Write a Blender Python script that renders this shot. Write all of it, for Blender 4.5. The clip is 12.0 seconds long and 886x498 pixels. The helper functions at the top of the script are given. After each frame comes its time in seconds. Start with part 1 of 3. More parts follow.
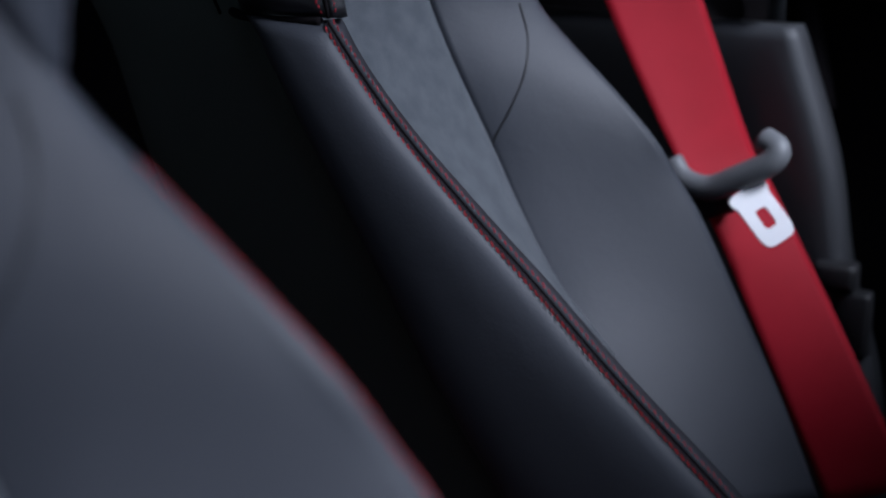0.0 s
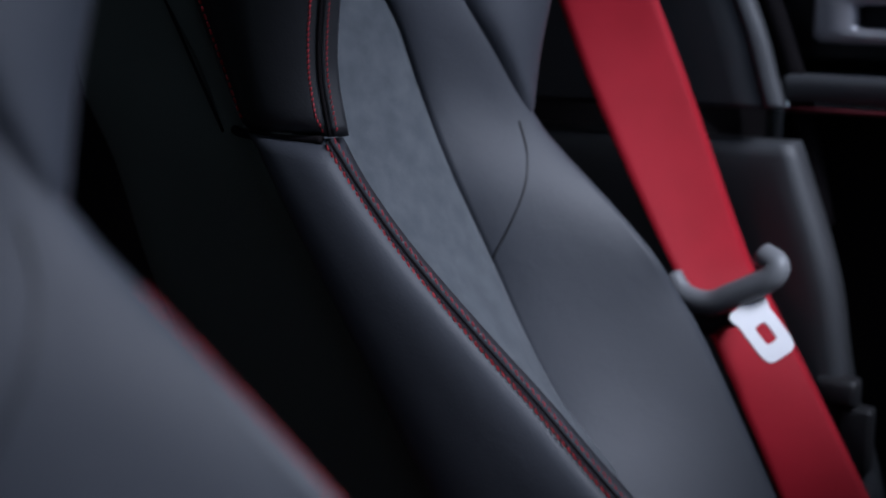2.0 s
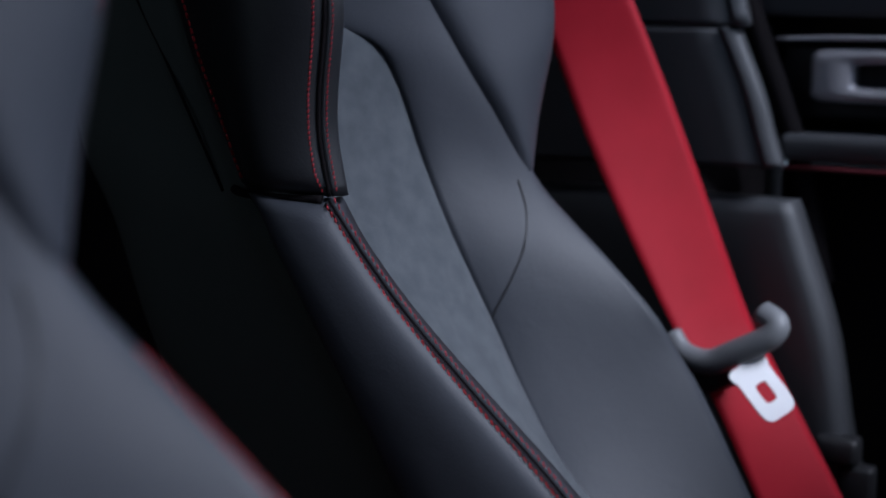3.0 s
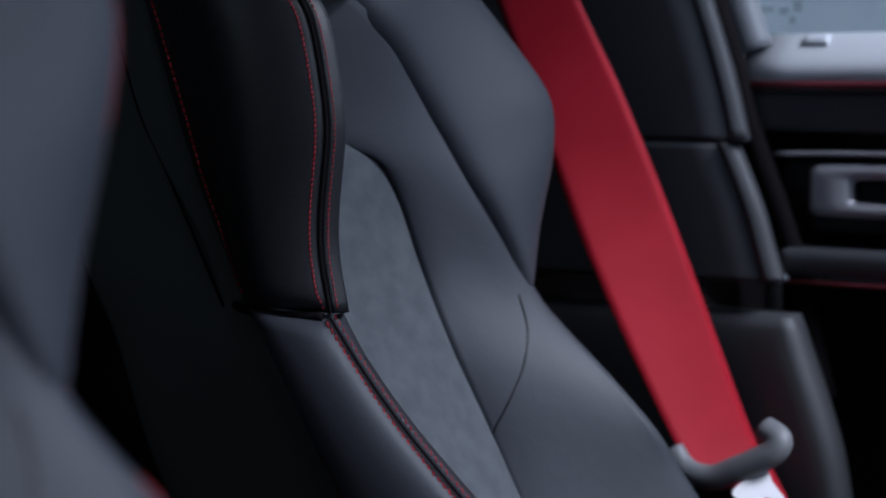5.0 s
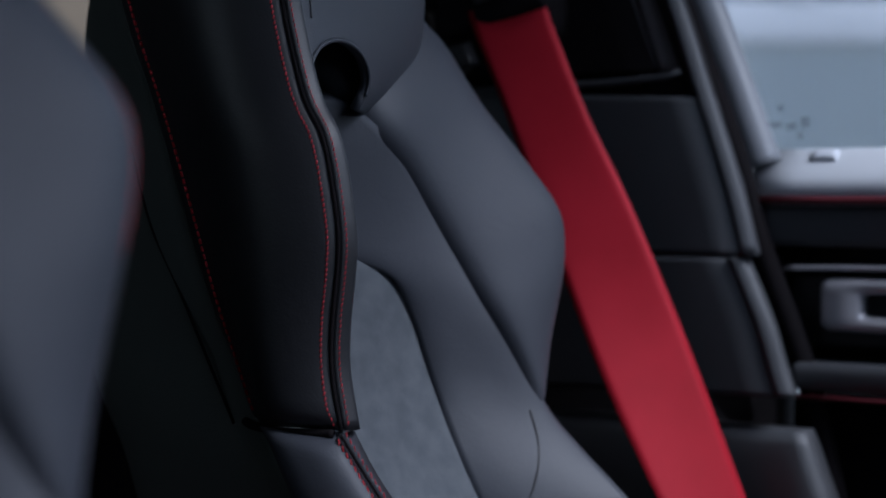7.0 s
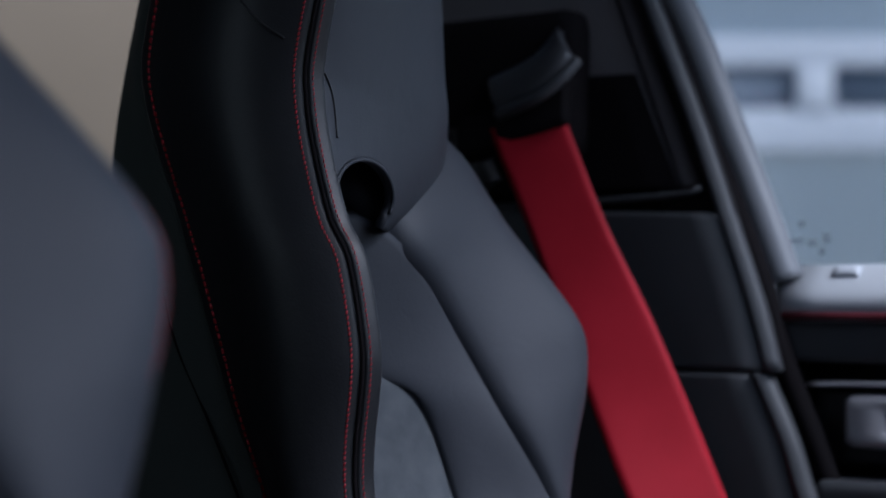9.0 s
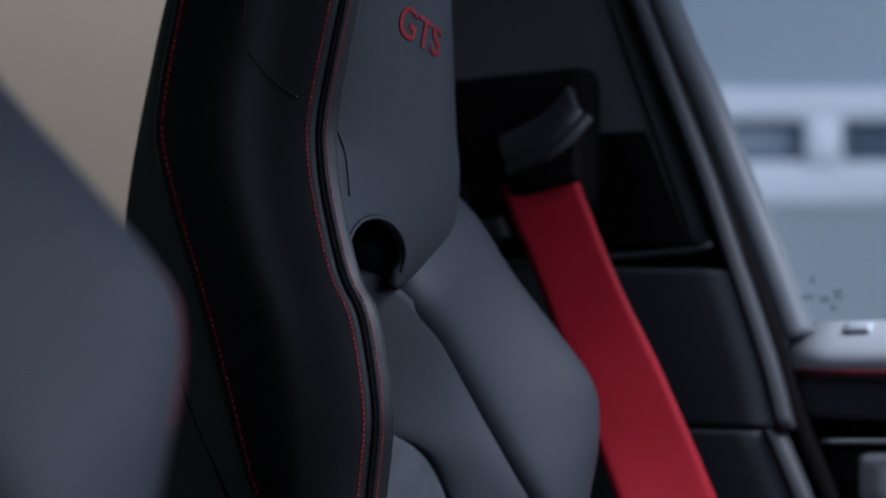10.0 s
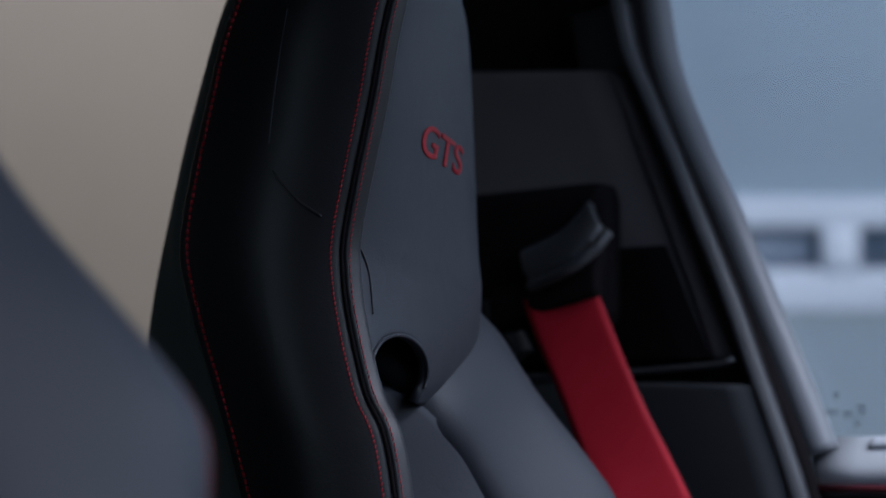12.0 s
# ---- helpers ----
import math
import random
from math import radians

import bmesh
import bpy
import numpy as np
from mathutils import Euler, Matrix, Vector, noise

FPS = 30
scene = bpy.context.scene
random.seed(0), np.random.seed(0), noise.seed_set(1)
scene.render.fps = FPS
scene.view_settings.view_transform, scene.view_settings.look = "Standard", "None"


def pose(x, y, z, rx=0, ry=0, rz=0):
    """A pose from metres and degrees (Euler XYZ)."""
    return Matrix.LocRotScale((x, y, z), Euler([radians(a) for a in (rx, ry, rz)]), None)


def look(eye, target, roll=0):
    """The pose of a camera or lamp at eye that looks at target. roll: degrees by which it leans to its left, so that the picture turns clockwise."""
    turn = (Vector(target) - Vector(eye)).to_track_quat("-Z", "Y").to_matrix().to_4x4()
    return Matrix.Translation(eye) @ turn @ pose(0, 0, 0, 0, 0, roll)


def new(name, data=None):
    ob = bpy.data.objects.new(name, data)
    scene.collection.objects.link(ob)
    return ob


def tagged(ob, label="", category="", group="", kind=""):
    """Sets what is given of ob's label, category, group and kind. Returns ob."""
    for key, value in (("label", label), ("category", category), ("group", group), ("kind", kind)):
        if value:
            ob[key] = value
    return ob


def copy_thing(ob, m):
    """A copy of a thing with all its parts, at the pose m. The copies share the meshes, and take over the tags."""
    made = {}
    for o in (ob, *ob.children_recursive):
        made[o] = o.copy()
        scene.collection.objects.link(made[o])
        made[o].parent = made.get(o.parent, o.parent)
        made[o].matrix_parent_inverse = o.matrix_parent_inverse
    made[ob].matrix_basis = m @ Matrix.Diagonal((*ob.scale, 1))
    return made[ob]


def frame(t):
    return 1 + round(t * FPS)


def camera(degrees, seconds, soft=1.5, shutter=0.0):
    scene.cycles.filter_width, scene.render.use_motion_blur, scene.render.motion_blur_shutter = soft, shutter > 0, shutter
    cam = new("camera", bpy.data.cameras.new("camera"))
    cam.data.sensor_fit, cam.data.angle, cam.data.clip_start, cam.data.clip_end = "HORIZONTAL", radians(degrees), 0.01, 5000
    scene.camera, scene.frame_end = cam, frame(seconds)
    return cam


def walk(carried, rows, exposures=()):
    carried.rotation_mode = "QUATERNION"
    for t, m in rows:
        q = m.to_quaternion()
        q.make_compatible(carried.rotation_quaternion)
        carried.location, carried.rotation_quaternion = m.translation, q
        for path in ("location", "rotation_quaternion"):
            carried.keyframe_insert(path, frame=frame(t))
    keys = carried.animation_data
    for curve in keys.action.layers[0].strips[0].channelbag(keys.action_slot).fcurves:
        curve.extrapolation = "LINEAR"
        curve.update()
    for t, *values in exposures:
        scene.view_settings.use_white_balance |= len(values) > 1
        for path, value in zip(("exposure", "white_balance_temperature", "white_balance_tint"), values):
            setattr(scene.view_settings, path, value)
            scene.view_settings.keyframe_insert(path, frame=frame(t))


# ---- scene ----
# ================= camera =================
cam = camera(33.0, 12.0)
cam.data.dof.use_dof = True
cam.data.dof.focus_distance = 1.0
cam.data.dof.aperture_fstop = 3.4

# seconds, x, y, z, pitch, yaw, lean
ROWS = [
    (0.0, 0.0000, 0.0000, 0.0000, -16.42, 0.00, 0.12),
    (0.5, -0.0001, 0.0002, 0.0017, -15.40, 0.00, 0.10),
    (1.0, -0.0001, 0.0004, 0.0035, -14.41, -0.01, 0.08),
    (1.5, -0.0002, 0.0006, 0.0052, -13.41, -0.01, 0.05),
    (2.0, -0.0003, 0.0008, 0.0070, -12.35, -0.02, 0.02),
    (2.5, -0.0003, 0.0010, 0.0087, -11.34, -0.03, 0.01),
    (3.0, -0.0004, 0.0012, 0.0105, -10.28, -0.05, 0.00),
    (5.0, -0.0006, 0.0020, 0.0175, -6.23, -0.03, -0.04),
    (5.5, -0.0010, 0.0022, 0.0192, -5.22, 0.04, -0.04),
    (6.0, -0.0017, 0.0025, 0.0210, -4.19, 0.10, -0.05),
    (6.5, -0.0026, 0.0026, 0.0227, -3.19, 0.17, -0.08),
    (7.0, -0.0035, 0.0024, 0.0245, -2.18, 0.24, -0.08),
    (9.0, -0.0075, -0.0014, 0.0315, 1.93, 0.93, -0.15),
    (9.5, -0.0085, -0.0027, 0.0333, 2.90, 1.10, -0.21),
    (10.0, -0.0096, -0.0038, 0.0350, 3.93, 1.27, -0.17),
    (10.5, -0.0106, -0.0049, 0.0367, 4.90, 1.45, -0.16),
    (11.0, -0.0117, -0.0060, 0.0385, 5.92, 1.61, -0.18),
    (11.5, -0.0127, -0.0071, 0.0403, 6.93, 1.78, -0.19),
    (12.0, -0.0138, -0.0082, 0.0420, 8.01, 1.92, -0.14),
]
walk(cam, [(t, pose(x, y, z, 90 + p, 0, w) @ pose(0, 0, 0, 0, 0, -r)) for t, x, y, z, p, w, r in ROWS],
     exposures=[(0.0, 0.0, 5400, 14), (12.0, 0.0, 5400, 14)])

# The car's own axes: x to the front of the car, y across to the far side, z up; the origin is the
# joint of the bolster seams of the far seat.
CAR = pose(-0.07, 0.938, -0.13, 0, 0, -30)

# ================= light =================
world = bpy.data.worlds.new("overcast")
scene.world = world
world.use_nodes = True
wn = world.node_tree.nodes
sky = wn.new("ShaderNodeTexSky")
sky.sky_type, sky.sun_disc = "NISHITA", False
sky.sun_elevation, sky.sun_rotation = radians(48), radians(120)
sky.air_density, sky.dust_density = 1.2, 2.0
world.node_tree.links.new(sky.outputs[0], wn["Background"].inputs[0])
wn["Background"].inputs[1].default_value = 0.12

sun_data = bpy.data.lights.new("sun", "SUN")
sun_data.energy, sun_data.angle, sun_data.color = 3.1, radians(22), (1.0, 0.97, 0.93)
sun = new("sun", sun_data)
sun.matrix_world = look((4.5, -3, 6), (0, 0, 0))


def area_lamp(name, at, target, sx, sy, power, colour, spread=180):
    """An area lamp: daylight at the windscreen, added fill from the other sides."""
    d = bpy.data.lights.new(name, "AREA")
    d.shape, d.size, d.size_y, d.energy, d.color = "RECTANGLE", sx, sy, power, colour
    ob = new(name, d)
    d.spread = radians(spread)
    ob.matrix_world = look(CAR @ Vector(at), CAR @ Vector(target))
    return ob


area_lamp("windscreen_daylight", (1.15, 0.30, 0.92), (0.05, 0.10, 0.0), 0.9, 0.6, 2.3, (0.80, 0.90, 1.0))
# Added fill lamp, no window there; lifts the seat's side panel.
area_lamp("near_side_fill", (1.30, -1.00, 0.46), (-0.10, 0.05, 0.05), 0.7, 0.3, 1.35, (0.85, 0.93, 1.0))
# Fill lamp added for the seat shell; the wall there has no opening.
area_lamp("shell_fill", (-0.75, -1.06, 0.45), (-0.26, 0.05, 0.22), 0.5, 0.3, 0.15, (0.88, 0.97, 0.95), 70)


# ================= materials =================
def ramp(nodes, a, b, pa=0.35, pb=0.65):
    r = nodes.new("ShaderNodeValToRGB")
    r.color_ramp.elements[0].position, r.color_ramp.elements[1].position = pa, pb
    r.color_ramp.elements[0].color, r.color_ramp.elements[1].color = (*a, 1), (*b, 1)
    return r


def surface(name, dark, light, rough=0.5, metal=0.0, big=6.0, fine=500.0, bump=0.15, depth=0.0006, kind="noise",
            spread=0.08, sheen=0.0, spec=0.5, wrinkle=0.0):
    """Cloudy colour at one scale, grain and relief at another."""
    m = bpy.data.materials.new(name)
    m.use_nodes = True
    n, l = m.node_tree.nodes, m.node_tree.links
    b = n["Principled BSDF"]
    tc = n.new("ShaderNodeTexCoord")
    cloud = n.new("ShaderNodeTexNoise")
    cloud.inputs["Scale"].default_value, cloud.inputs["Detail"].default_value = big, 4
    l.new(tc.outputs["Object"], cloud.inputs["Vector"])
    col = ramp(n, dark, light)
    l.new(cloud.outputs["Fac"], col.inputs["Fac"])
    l.new(col.outputs["Color"], b.inputs["Base Color"])
    if kind == "grain":
        g = n.new("ShaderNodeTexVoronoi")
        out = g.outputs["Distance"]
    else:
        g = n.new("ShaderNodeTexNoise")
        g.inputs["Detail"].default_value = 3
        out = g.outputs["Fac"]
    g.inputs["Scale"].default_value = fine
    l.new(tc.outputs["Object"], g.inputs["Vector"])
    bp = n.new("ShaderNodeBump")
    bp.inputs["Strength"].default_value, bp.inputs["Distance"].default_value = bump, depth
    l.new(out, bp.inputs["Height"])
    if wrinkle:
        soft = n.new("ShaderNodeTexNoise")
        soft.inputs["Scale"].default_value, soft.inputs["Detail"].default_value, soft.inputs["Distortion"].default_value = 38, 2, 0.6
        l.new(tc.outputs["Object"], soft.inputs["Vector"])
        bw = n.new("ShaderNodeBump")
        bw.inputs["Strength"].default_value, bw.inputs["Distance"].default_value = wrinkle, 0.004
        l.new(soft.outputs["Fac"], bw.inputs["Height"])
        l.new(bw.outputs["Normal"], bp.inputs["Normal"])
    l.new(bp.outputs["Normal"], b.inputs["Normal"])
    rr = n.new("ShaderNodeMapRange")
    rr.inputs["To Min"].default_value, rr.inputs["To Max"].default_value = rough - spread, rough + spread
    l.new(cloud.outputs["Fac"], rr.inputs["Value"])
    l.new(rr.outputs["Result"], b.inputs["Roughness"])
    b.inputs["Metallic"].default_value = metal
    b.inputs["Specular IOR Level"].default_value = spec
    if sheen:
        b.inputs["Sheen Weight"].default_value = sheen
        b.inputs["Sheen Roughness"].default_value = 0.4
    return m


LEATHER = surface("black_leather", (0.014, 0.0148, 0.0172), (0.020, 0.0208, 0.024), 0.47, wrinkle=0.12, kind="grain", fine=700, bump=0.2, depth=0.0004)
# Lighter copy of the black leather, for faces that take the daylight.
LEATHER_LIT = surface("lit_leather", (0.036, 0.040, 0.050), (0.045, 0.049, 0.061), 0.58, wrinkle=0.10, kind="grain", fine=700, bump=0.2, depth=0.0004)
SUEDE = surface("suede", (0.074, 0.082, 0.093), (0.098, 0.107, 0.119), 0.95, big=55, fine=900, bump=0.3, depth=0.0008, sheen=0.25, spec=0.15)
SHELL = surface("seat_shell_leather", (0.048, 0.059, 0.054), (0.062, 0.073, 0.068), 0.85, kind="grain", fine=600, bump=0.2)
PIPING = surface("piping", (0.012, 0.012, 0.013), (0.018, 0.018, 0.02), 0.4)
THREAD = surface("red_thread", (0.36, 0.010, 0.018), (0.46, 0.016, 0.028), 0.6, big=200, fine=2500, bump=0.5)
WEBBING = surface("red_webbing", (0.32, 0.006, 0.016), (0.40, 0.010, 0.024), 0.62, big=9, fine=1200, bump=0.4, spec=0.2, sheen=0.04)
PLASTIC = surface("dark_plastic", (0.020, 0.020, 0.022), (0.028, 0.028, 0.031), 0.5, fine=900, bump=0.25)
TRIM = surface("pillar_trim", (0.050, 0.053, 0.059), (0.062, 0.065, 0.072), 0.55, fine=800, bump=0.3)
GREY_PLASTIC = surface("grey_plastic", (0.16, 0.167, 0.18), (0.20, 0.207, 0.22), 0.45, fine=900, bump=0.2)
CHROME = surface("brushed_steel", (0.86, 0.86, 0.88), (0.92, 0.92, 0.94), 0.5, metal=0.2, big=20, fine=400, bump=0.05)
SATIN = surface("satin_metal", (0.40, 0.40, 0.43), (0.48, 0.48, 0.51), 0.38, metal=0.4, big=20, fine=400, bump=0.05)
# Trim made lighter to put the light on the rear panel into its colour.
LIT_TRIM_CLOTH = surface("lit_trim_cloth", (0.120, 0.110, 0.116), (0.150, 0.139, 0.145), 0.8, fine=900, bump=0.4)
DARK_SATIN = surface("dark_satin_plastic", (0.07, 0.072, 0.078), (0.10, 0.102, 0.108), 0.32, fine=500, bump=0.05)
PAINT = surface("grey_paint", (0.20, 0.21, 0.23), (0.23, 0.24, 0.26), 0.45, fine=300, bump=0.02)
SILVER = surface("light_door_top", (0.54, 0.56, 0.59), (0.60, 0.62, 0.65), 0.3, fine=500, bump=0.1)
RED_TRIM = surface("red_trim", (0.10, 0.014, 0.02), (0.13, 0.018, 0.026), 0.5)
BLACK = surface("black_fabric", (0.006, 0.005, 0.006), (0.010, 0.008, 0.009), 0.9, spec=0.12, fine=900, bump=0.4)
CARPET = surface("dark_red_carpet", (0.02, 0.004, 0.006), (0.04, 0.006, 0.009), 0.95, fine=900, bump=0.6)
FACADE = surface("blue_grey_facade", (0.57, 0.63, 0.66), (0.62, 0.68, 0.71), 0.7, big=0.5, fine=30)
WHITE = surface("white_frame", (0.52, 0.54, 0.58), (0.58, 0.60, 0.64), 0.6, big=1.0, fine=30)
DARK_GLASS = surface("dark_glazing", (0.10, 0.13, 0.17), (0.14, 0.17, 0.22), 0.55, big=0.6, fine=10, bump=0.02)
BEIGE = surface("beige_wall", (0.20, 0.160, 0.110), (0.235, 0.19, 0.135), 0.8, big=0.4, fine=30)
# Unseen ground, made pale so that it throws light onto the building front.
BOUNCE_GROUND = surface("bounce_ground", (0.30, 0.30, 0.29), (0.36, 0.36, 0.35), 0.9, big=0.7, fine=80, bump=0.4)




def clear_glass():
    """Clear glass: lets the view through and mirrors a little more at flat angles."""
    m = bpy.data.materials.new("clear_glass")
    m.use_nodes = True
    n, l = m.node_tree.nodes, m.node_tree.links
    n.remove(n["Principled BSDF"])
    clear, gloss, mix, rim = n.new("ShaderNodeBsdfTransparent"), n.new("ShaderNodeBsdfGlossy"), n.new("ShaderNodeMixShader"), n.new("ShaderNodeFresnel")
    clear.inputs["Color"].default_value = (0.97, 0.985, 0.98, 1)
    gloss.inputs["Roughness"].default_value = 0.0
    rim.inputs["IOR"].default_value = 1.45
    l.new(rim.outputs["Fac"], mix.inputs["Fac"])
    l.new(clear.outputs["BSDF"], mix.inputs[1])
    l.new(gloss.outputs["BSDF"], mix.inputs[2])
    l.new(mix.outputs["Shader"], n["Material Output"].inputs["Surface"])
    return m


GLASS = clear_glass()
PRINT = surface("grey_print", (0.16, 0.19, 0.22), (0.20, 0.23, 0.26), 0.6, big=200, fine=900)
PRINT.node_tree.nodes["Principled BSDF"].inputs["Alpha"].default_value = 0.2


# ================= building helpers =================
def mesh_from(name, verts, faces, material, parent=None, smooth=True):
    me = bpy.data.meshes.new(name)
    me.from_pydata([tuple(v) for v in verts], [], faces)
    bm = bmesh.new()
    bm.from_mesh(me)
    bmesh.ops.remove_doubles(bm, verts=bm.verts, dist=1e-6)
    bmesh.ops.recalc_face_normals(bm, faces=bm.faces)
    bm.to_mesh(me)
    bm.free()
    for p in me.polygons:
        p.use_smooth = smooth
    me.materials.append(material)
    ob = new(name, me)
    if parent:
        ob.parent = parent
    return ob


def part(name, data, material, parent, label="", smooth=True):
    ob = mesh_from(name, data[0], data[1], material, parent, smooth)
    if label:
        tagged(ob, label)
    return ob


def thing(name, label, category, group="", kind="", at=None):
    ob = new(name)
    ob.matrix_world = CAR if at is None else at
    return tagged(ob, label, category, group, kind)


def spline(points, n):
    """n + 1 places along a smooth line through the points, evenly spaced."""
    p = [Vector(q) for q in points]
    p = [2 * p[0] - p[1]] + p + [2 * p[-1] - p[-2]]
    fine = []
    for i in range(1, len(p) - 2):
        for k in range(16):
            t = k / 16
            a, b, c, d = p[i - 1], p[i], p[i + 1], p[i + 2]
            fine.append(0.5 * (2 * b + (c - a) * t + (2 * a - 5 * b + 4 * c - d) * t * t + (3 * b - a - 3 * c + d) * t ** 3))
    fine.append(p[-2])
    run = [0.0]
    for a, b in zip(fine, fine[1:]):
        run.append(run[-1] + (b - a).length)
    out, j = [], 0
    for k in range(n + 1):
        s = run[-1] * k / n
        while j < len(run) - 2 and run[j + 1] < s:
            j += 1
        f = (s - run[j]) / max(run[j + 1] - run[j], 1e-9)
        out.append(fine[j].lerp(fine[j + 1], min(max(f, 0), 1)))
    return out


def shifted(points, dx=0.0, dy=0.0, dz=0.0):
    return [(x + dx, y + dy, z + dz) for x, y, z in points]


def along(points, way, d, lift):
    """The line moved by d along a way, and raised from the seam towards the cabin side."""
    return [(x + way[0] * d + 0.56 * lift, y + way[1] * d - 0.83 * lift, z + way[2] * d) for x, y, z in points]


def pad_grid(left, right, out, bulge, rows, cols, power=4.0, ends=(0, 0)):
    """A padded surface between two lines: a grid of places and their normals. Power 0 is a crown nearer to the right edge."""
    a, b, out = spline(left, rows), spline(right, rows), Vector(out)
    base = [[a[i].lerp(b[i], j / cols) for j in range(cols + 1)] for i in range(rows + 1)]
    grid, normals = [], []
    for i in range(rows + 1):
        row, nrow = [], []
        for j in range(cols + 1):
            du = base[i][min(j + 1, cols)] - base[i][max(j - 1, 0)]
            dv = base[min(i + 1, rows)][j] - base[max(i - 1, 0)][j]
            nn = du.cross(dv)
            nn = nn.normalized() if nn.length > 1e-12 else out.normalized()
            if nn.dot(out) < 0:
                nn = -nn
            s, t = 2 * j / cols - 1, i / rows
            if power:
                h = math.sqrt(max(0.0, 1 - abs(s) ** power))
            else:
                h = 0.86 * math.sin(math.pi * (j / cols) ** 1.6) + 0.14 * math.sqrt(max(0.0, 1 - abs(s) ** 12))
            if ends[0]:
                h *= math.sqrt(max(0.0, 1 - max(0.0, 1 - t / ends[0]) ** 2))
            if ends[1]:
                h *= math.sqrt(max(0.0, 1 - max(0.0, 1 - (1 - t) / ends[1]) ** 2))
            row.append(base[i][j] + nn * bulge * h)
            nrow.append(nn)
        grid.append(row)
        normals.append(nrow)
    return grid, normals


def eased(grid, rounds):
    """Smooths a padded surface, its rim kept."""
    for _ in range(rounds):
        new_rows = [row[:] for row in grid]
        for i in range(1, len(grid) - 1):
            for j in range(1, len(grid[0]) - 1):
                new_rows[i][j] = (grid[i - 1][j] + grid[i + 1][j] + grid[i][j - 1] + grid[i][j + 1] + grid[i][j] * 2) / 6
        grid = new_rows
    return grid


def solid(grid, normals, thick):
    """Closes a grid into a body of that thickness."""
    r, c = len(grid), len(grid[0])
    front = [p for row in grid for p in row]
    back = [p - n * thick for row, nrow in zip(grid, normals) for p, n in zip(row, nrow)]
    k, faces = r * c, []
    for i in range(r - 1):
        for j in range(c - 1):
            q = (i * c + j, i * c + j + 1, (i + 1) * c + j + 1, (i + 1) * c + j)
            faces += [q, tuple(v + k for v in reversed(q))]
    rim = [j for j in range(c)] + [i * c + c - 1 for i in range(1, r)] + [(r - 1) * c + j for j in range(c - 2, -1, -1)] + [i * c for i in range(r - 2, 0, -1)]
    for a, b in zip(rim, rim[1:] + rim[:1]):
        faces.append((a, a + k, b + k, b))
    return front + back, faces


def pad(left, right, out, bulge=0.01, thick=0.02, rows=36, cols=12, power=4.0, ends=(0, 0)):
    return solid(*pad_grid(left, right, out, bulge, rows, cols, power, ends), thick)


def tube(points, radius, n=60, sides=10, flat=1.0, taper=0.0):
    """A round cord along a smooth line."""
    line = spline(points, n)
    verts, faces, prev = [], [], None
    for i, p in enumerate(line):
        d = (line[min(i + 1, n)] - line[max(i - 1, 0)]).normalized()
        side = d.cross(Vector((0, 1, 0.1))).normalized() if prev is None else (prev - d * prev.dot(d)).normalized()
        prev = side
        up = d.cross(side)
        r = radius * (1 - taper * i / n)
        for k in range(sides):
            a = 2 * math.pi * k / sides
            verts.append(p + side * math.cos(a) * r + up * math.sin(a) * r * flat)
    for i in range(n):
        for k in range(sides):
            faces.append((i * sides + k, i * sides + (k + 1) % sides, (i + 1) * sides + (k + 1) % sides, (i + 1) * sides + k))
    faces += [tuple(range(sides - 1, -1, -1)), tuple(n * sides + k for k in range(sides))]
    return verts, faces


def stitches(points, step=0.0046, radius=0.0007, out=(0, -1, 0), slant=0.0):
    """A row of short thread stitches along a line."""
    p = [Vector(q) for q in points]
    length = sum((b - a).length for a, b in zip(spline(points, 40), spline(points, 40)[1:]))
    n = max(2, int(length / step))
    line, out, verts, faces = spline(points, n), Vector(out).normalized(), [], []
    for a, b in zip(line, line[1:]):
        d = b - a
        side = d.cross(out).normalized()
        base = len(verts)
        for f, r in ((0.08, 0.35), (0.22, 1.0), (0.72, 1.0), (0.86, 0.35)):
            c = a + d * f + side * slant * (f - 0.5) * d.length
            for k in range(5):
                w = 2 * math.pi * k / 5
                verts.append(c + side * math.cos(w) * radius * r + out * math.sin(w) * radius * r)
        for i in range(3):
            for k in range(5):
                faces.append((base + i * 5 + k, base + i * 5 + (k + 1) % 5, base + i * 5 + 5 + (k + 1) % 5, base + i * 5 + 5 + k))
        faces += [tuple(base + k for k in range(4, -1, -1)), tuple(base + 15 + k for k in range(5))]
    return verts, faces


def box(x0, x1, y0, y1, z0, z1, bevel=0.0, segments=2):
    bm = bmesh.new()
    bmesh.ops.create_cube(bm, size=1)
    for v in bm.verts:
        v.co = Vector(((x0 + x1) / 2 + v.co.x * (x1 - x0), (y0 + y1) / 2 + v.co.y * (y1 - y0), (z0 + z1) / 2 + v.co.z * (z1 - z0)))
    if bevel:
        bmesh.ops.bevel(bm, geom=bm.edges[:], offset=bevel, segments=segments, affect="EDGES", profile=0.6)
    bm.verts.index_update()
    data = [v.co.copy() for v in bm.verts], [tuple(v.index for v in f.verts) for f in bm.faces]
    bm.free()
    return data


def on_grid(grid, spots, lift=0.0, normals=None):
    """Places on a padded surface, from fractions down and across it."""
    r, c, out = len(grid) - 1, len(grid[0]) - 1, []
    for t, s in spots:
        i, j = min(int(t * r), r - 1), min(int(s * c), c - 1)
        f, g = t * r - i, s * c - j
        p = grid[i][j].lerp(grid[i][j + 1], g).lerp(grid[i + 1][j].lerp(grid[i + 1][j + 1], g), f)
        out.append(p + (normals[i][j] * lift if normals else Vector()))
    return out


